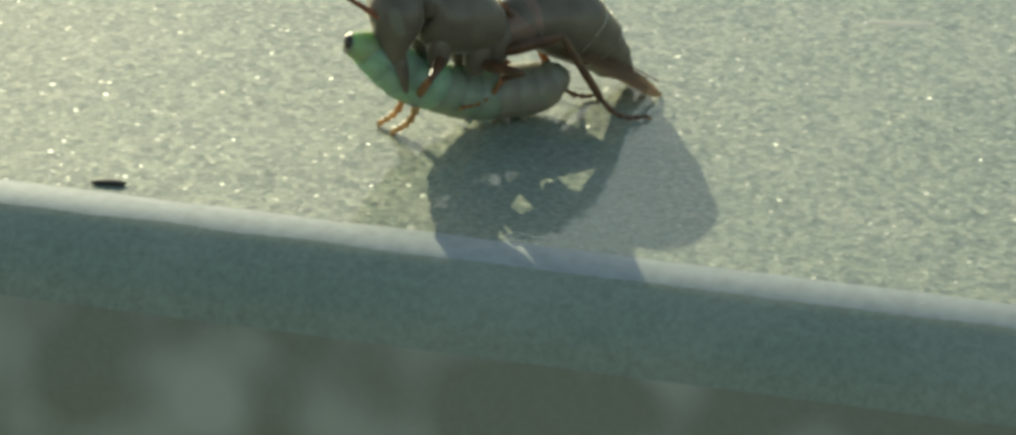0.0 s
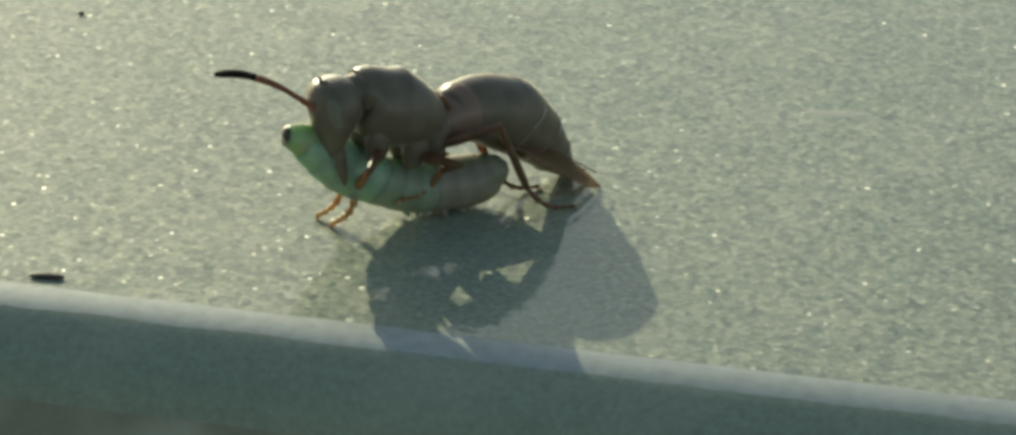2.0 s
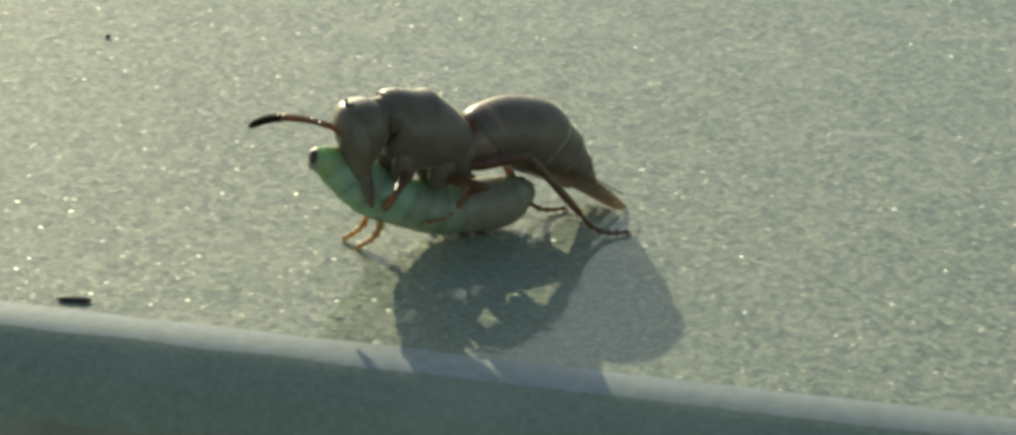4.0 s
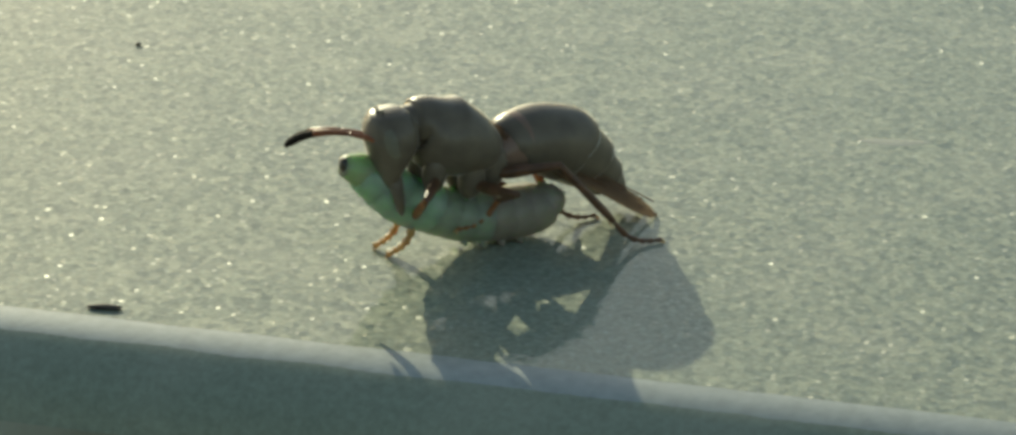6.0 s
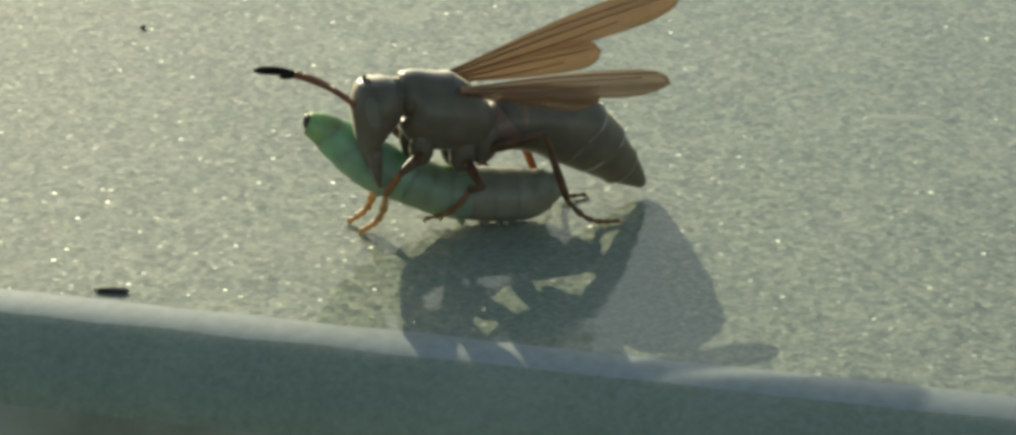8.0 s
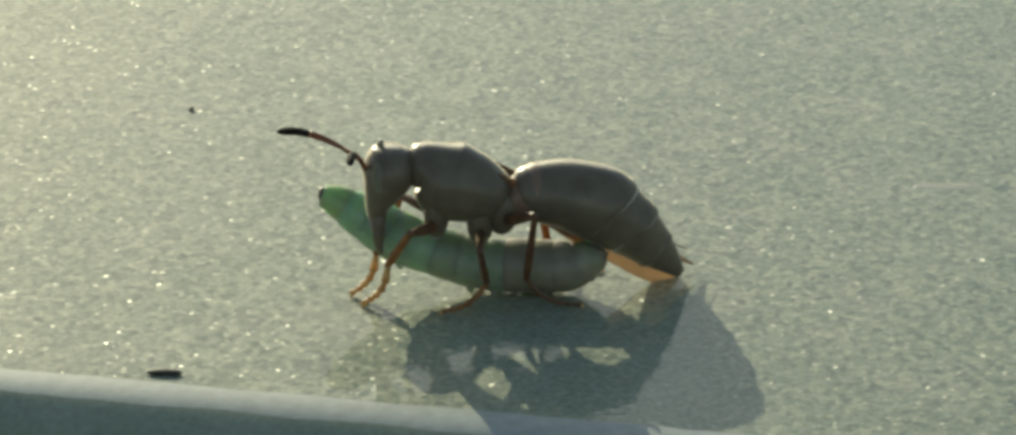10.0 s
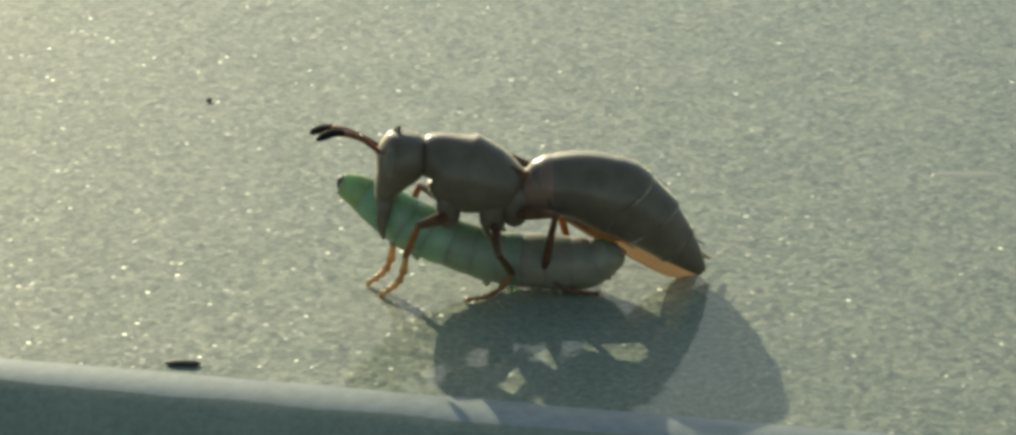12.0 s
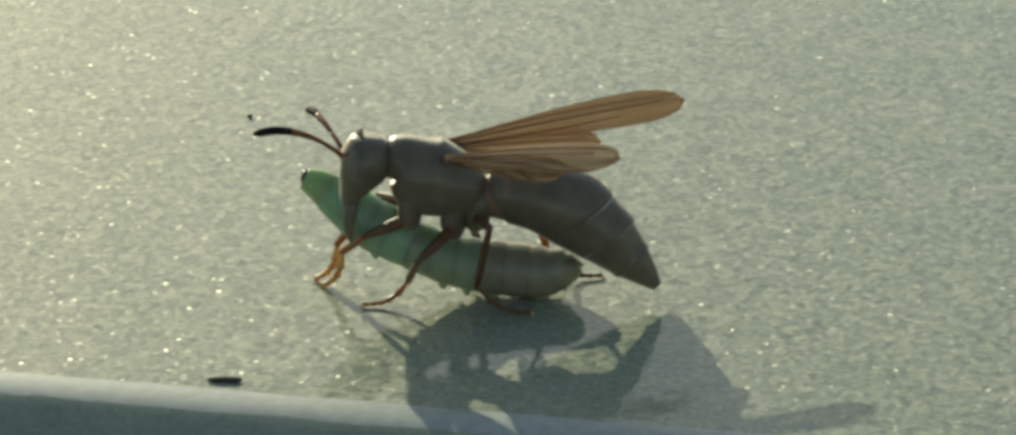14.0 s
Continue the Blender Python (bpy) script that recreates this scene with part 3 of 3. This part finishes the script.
ANT_FAR = [(0, 0.531, -0.837, 0.13), (2.5, 0.528, -0.839, 0.13), (2.7, 0.51, -0.854, 0.102), (4.6, 0.397, -0.877, -0.27), (5, 0.397, -0.877, -0.27), (6, 0.382, -0.872, -0.305),
            (6.5, 0.444, -0.885, -0.14), (7, 0.479, -0.872, -0.107), (7.2, 0.475, -0.88, 0.007), (9.3, 0.184, -0.983, -0.02), (9.5, 0.486, -0.873, 0.052), (10, 0.784, -0.6, 0.16),
            (10.5, 0.791, -0.612, 0.005), (11, 0.669, -0.743, -0.029), (11.5, 0.718, -0.696, -0.02), (12, 0.673, -0.735, -0.082), (12.5, 0.152, -0.979, -0.137), (13, 0.316, -0.934, 0.169),
            (13.3, 0.845, -0.519, 0.13), (13.6, 0.314, -0.944, 0.105), (14, 0.34, -0.932, 0.122)]
WING_NEAR = [(0, -0.857, -0.061, -0.512), (7.2, -0.857, -0.061, -0.512), (7.6, -0.462, 0.85, 0.254), (8.8, -0.562, 0.791, 0.243), (9.3, -0.853, 0.258, -0.454), (9.5, -0.842, -0.147, -0.519),
            (9.8, -0.828, -0.166, -0.536), (10, -0.821, -0.139, -0.553), (12.2, -0.824, -0.145, -0.548), (12.5, -0.863, -0.151, -0.482), (12.9, -0.802, -0.206, -0.561), (13.3, -0.843, -0.161, -0.513),
            (13.5, -0.734, 0.679, -0.022), (13.6, -0.664, 0.738, 0.121), (14, -0.606, 0.759, 0.237)]
WING_FAR = [(0, -0.852, 0.112, -0.511), (7.2, -0.852, 0.112, -0.511), (7.6, -0.968, 0.046, 0.246), (8.8, -0.977, -0.169, 0.133), (9.3, -0.927, -0.376, -0.019), (9.5, -0.837, -0.056, -0.544),
            (10, -0.884, -0.012, -0.467), (12.2, -0.884, -0.029, -0.466), (12.5, -0.869, -0.019, -0.494), (12.9, -0.8, -0.113, -0.589), (13.3, -0.833, -0.108, -0.542), (13.5, -0.973, -0.213, -0.085),
            (13.6, -0.953, -0.3, -0.032), (14, -0.951, -0.306, 0.043)]
# where each foot stands on the panel (mm): seconds, x, y, height
FEET = {
    (0, 1): [(0.0, -5.77, -10.10, 0), (7.2, -5.77, -10.10, 0), (9.0, -9.81, -8.78, 0), (9.3, -9.92, -8.62, 0), (13.0, -9.92, -8.62, 0), (13.3, -10.80, -8.78, 0), (13.5, -12.70, -7.29, 0), (13.8, -14.84, -4.94, 0), (14.0, -15.05, -4.61, 0)],
    (0, -1): [(0.0, -6.47, -8.95, 0), (7.2, -6.47, -8.95, 0), (9.0, -10.35, -6.95, 0), (9.3, -10.54, -7.12, 0), (13.0, -10.64, -6.95, 0), (13.3, -11.87, -5.11, 0), (13.5, -13.89, -3.76, 0), (14.0, -15.48, -3.59, 0)],
    (1, 1): [(0.0, -2.35, -10.10, 1.3), (7.2, -2.35, -10.10, 1.3), (9.3, -8.02, -10.27, 0), (9.5, -8.02, -10.27, 0), (10.0, -5.97, -9.94, 0), (12.5, -5.58, -9.77, 0), (13.3, -8.42, -10.10, 0), (13.5, -9.33, -8.29, 0), (13.8, -11.60, -7.95, 0), (14.0, -12.89, -7.62, 0)],
    (1, -1): [(0.0, -1.98, -4.10, 0), (7.2, -1.98, -4.10, 0), (9.3, -5.95, -4.10, 0), (13.0, -5.95, -4.10, 0), (14.0, -8.92, -4.10, 0)],
    (2, 1): [(t, 7.77 - 1.47 * p, -7.95 + 0.66 * p, 0) for t, p in PUMP] + [(9.3, 0.88, -9.44, 0), (13.0, 0.88, -9.44, 0), (13.3, -0.98, -9.44, 0), (13.5, -4.70, -9.44, 0), (14.0, -4.51, -9.44, 0)],
    (2, -1): [(0.0, 4.56, -4.44, 0), (7.2, 4.56, -4.44, 0), (9.3, 1.98, -4.44, 0), (13.0, 1.98, -4.44, 0), (14.0, -0.99, -4.44, 0)],
}
HIPS = [Vector((1.25, 1.05, -1.75)), Vector((-0.9, 1.0, -2.2)), Vector((-2.0, 0.9, -1.75))]


def between(rows, t):
    """The row at t, gliding between two rows."""
    if t <= rows[0][0]:
        return rows[0][1:]
    for a, b in zip(rows, rows[1:]):
        if t <= b[0]:
            u = (t - a[0]) / (b[0] - a[0])
            u = u * u * (3 - 2 * u)
            return tuple(p + (q - p) * u for p, q in zip(a[1:], b[1:]))
    return rows[-1][1:]


def along(a, way, up):
    """A pose at a (mm) with x along way and z near up."""
    x = Vector(way).normalized()
    y = Vector(up).cross(x)
    y = y.normalized() if y.length > 1e-5 else Vector((0, 1, 0))
    z = x.cross(y)
    m = Matrix((x, y, z)).transposed().to_4x4()
    m.translation = Vector(a) * MM
    return m


def tip_up(v, degrees):
    return Matrix.Rotation(radians(-degrees), 3, "Y") @ Vector(v)


def wasp_poses(t):
    """All parts' poses in wasp space at t seconds, and the wasp's own pose."""
    x, y, turned, bend, height, pt, ph, pa, curl, reach = between(STATES, t)
    out = {}
    body = pose(x * MM, y * MM, 0, 0, 0, 180 + turned)
    home = body.inverted()
    tc = Vector((0, 0, height))
    out["thorax"] = pose(0, 0, height * MM, 0, -pt, 0)
    neck = tc + tip_up(NECK - TC, pt)
    out["head"] = pose(neck.x * MM, 0, neck.z * MM, 0, -ph, 0)
    at, turn = tc + tip_up(WAIST - TC, pt), pa
    swing = Matrix.Translation(at * MM) @ Matrix.Rotation(radians(bend), 4, "Z") @ Matrix.Translation(at * -MM)
    for i, j in enumerate(JOINTS):
        if i == 0:
            at = at + tip_up((-ABD[0][0], 0, ABD[0][1]), turn)
        out["ring", i] = swing @ pose(at.x * MM, 0, at.z * MM, 0, -turn, 0)
        if i + 1 < len(JOINTS):
            a, b = ABD[j], ABD[JOINTS[i + 1]]
            at = at + tip_up((-(b[0] - a[0]), 0, b[1] - a[1]), turn) * reach
            turn += curl
    for s, rows in ((1, ANT_NEAR), (-1, ANT_FAR)):
        base = neck + tip_up((2.45, 0.45 * s, 0.72), ph)
        out["antenna", s] = along(base, between(rows, t), (0.25, 0, 1))
    for s, rows in ((1, WING_NEAR), (-1, WING_FAR)):
        way = Vector(between(rows, t)).normalized()
        lift = min(max((way.z + 0.45) / 0.4, 0.0), 1.0)  # folded flat on the back, or raised
        root = tc + tip_up((0.0, (0.55 if t < 7.4 else 1.1) * s, 1.35), pt)
        folded = Vector((0.1, 0.3, 0.9)) if t < 7.4 else Vector((0.1, -0.05, 0.98)) if s < 0 else Vector((0.2, 0.75, 0.6))  # laid over the back, later the near one hangs beside it
        face = folded.lerp(Vector((0.1, 0.75, 0.65) if s < 0 else (0.1, 0.6, 0.75)), lift)
        out["forewing", s] = along(root, way, face)
        out["hindwing", s] = along(root + tip_up((-0.7, -0.05 * s, -0.15), pt), way + Vector((0, 0.02 * s, -0.05 - (0.09 * lift if s < 0 else 0.0))), face)
    for (k, s), rows in FEET.items():
        fx, fy, fz = between(rows, t)
        foot = home @ (Vector((fx, fy, fz + 0.16)) * MM) / MM
        hip = tc + tip_up((HIPS[k].x, HIPS[k].y * s, HIPS[k].z), pt)
        l1, l2, l3 = LEG_SIZE[k]
        out["coxa", k, s] = along(hip, tip_up((1, 0, 0), pt), (0, 0.2 * s, 1))
        # the ankle stands behind and over the foot
        flat = Vector((hip.x - foot.x, hip.y - foot.y, 0))
        flat = flat.normalized() if flat.length > 1e-3 else Vector((1, 0, 0))
        if k:
            flat = Vector((0.8 if k == 1 else 1.0, 0, 0)) * (1 if k == 2 else -1) + flat * 0.4
            flat.normalize()
        rise = 0.62 if k == 0 else 0.3
        ankle = foot + (flat * math.cos(rise * 1.6) + Vector((0, 0, math.sin(rise * 1.6)))) * l3
        way = ankle - hip
        d = min(way.length, (l1 + l2) * 0.985)
        d = max(d, abs(l1 - l2) + 0.3)
        ankle = hip + way.normalized() * d
        way.normalize()
        a = (l1 * l1 + d * d - l2 * l2) / (2 * d)
        h = math.sqrt(max(0.0, l1 * l1 - a * a))
        pole = Vector(((0.55, 1.0 * s, 0.3), (0.1, 0.8 * s, 0.3), (-0.2, 0.6 * s, 0.9))[k])
        pole = (pole - way * pole.dot(way)).normalized()
        knee = hip + way * a + pole * h
        out["femur", k, s] = along(hip, knee - hip, (0, 0, 1))
        out["tibia", k, s] = along(knee, ankle - knee, (0.3, 0, 1))
        out["tarsus", k, s] = along(ankle, foot - ankle, (0, 0, 1))
    return body, out


def motions():
    times = sorted({round(0.5 * k, 2) for k in range(29)} | {r[0] for r in STATES} | {r[0] for r in ANT_NEAR + WING_NEAR + WING_FAR + CAT_STATES}
                   | {q[0] for rows in FEET.values() for q in rows} | {7.6, 8.0, 8.3, 8.6, 13.4, 13.8})
    keyed = [(t, *wasp_poses(t)) for t in times]
    walk(wasp, [(t, body) for t, body, out in keyed])
    for key, ob in WP.items():
        walk(ob, [(t, out[key]) for t, body, out in keyed])
    # the caterpillar is drawn together while the wasp works on it, later stretched out
    for p, mx, mz in CP:
        walk(p, [(t, pose(mx * f * MM, 0, mz * MM)) for t, f in ((0.0, 0.8), (7.2, 0.8), (9.0, 0.975), (14.0, 0.975))])
    walk(cat, [(t, pose(q[0] * MM, q[1] * MM, q[4] * MM, 0, q[2], q[3])) for t in times for q in (between(CAT_STATES, t),)])


motions()
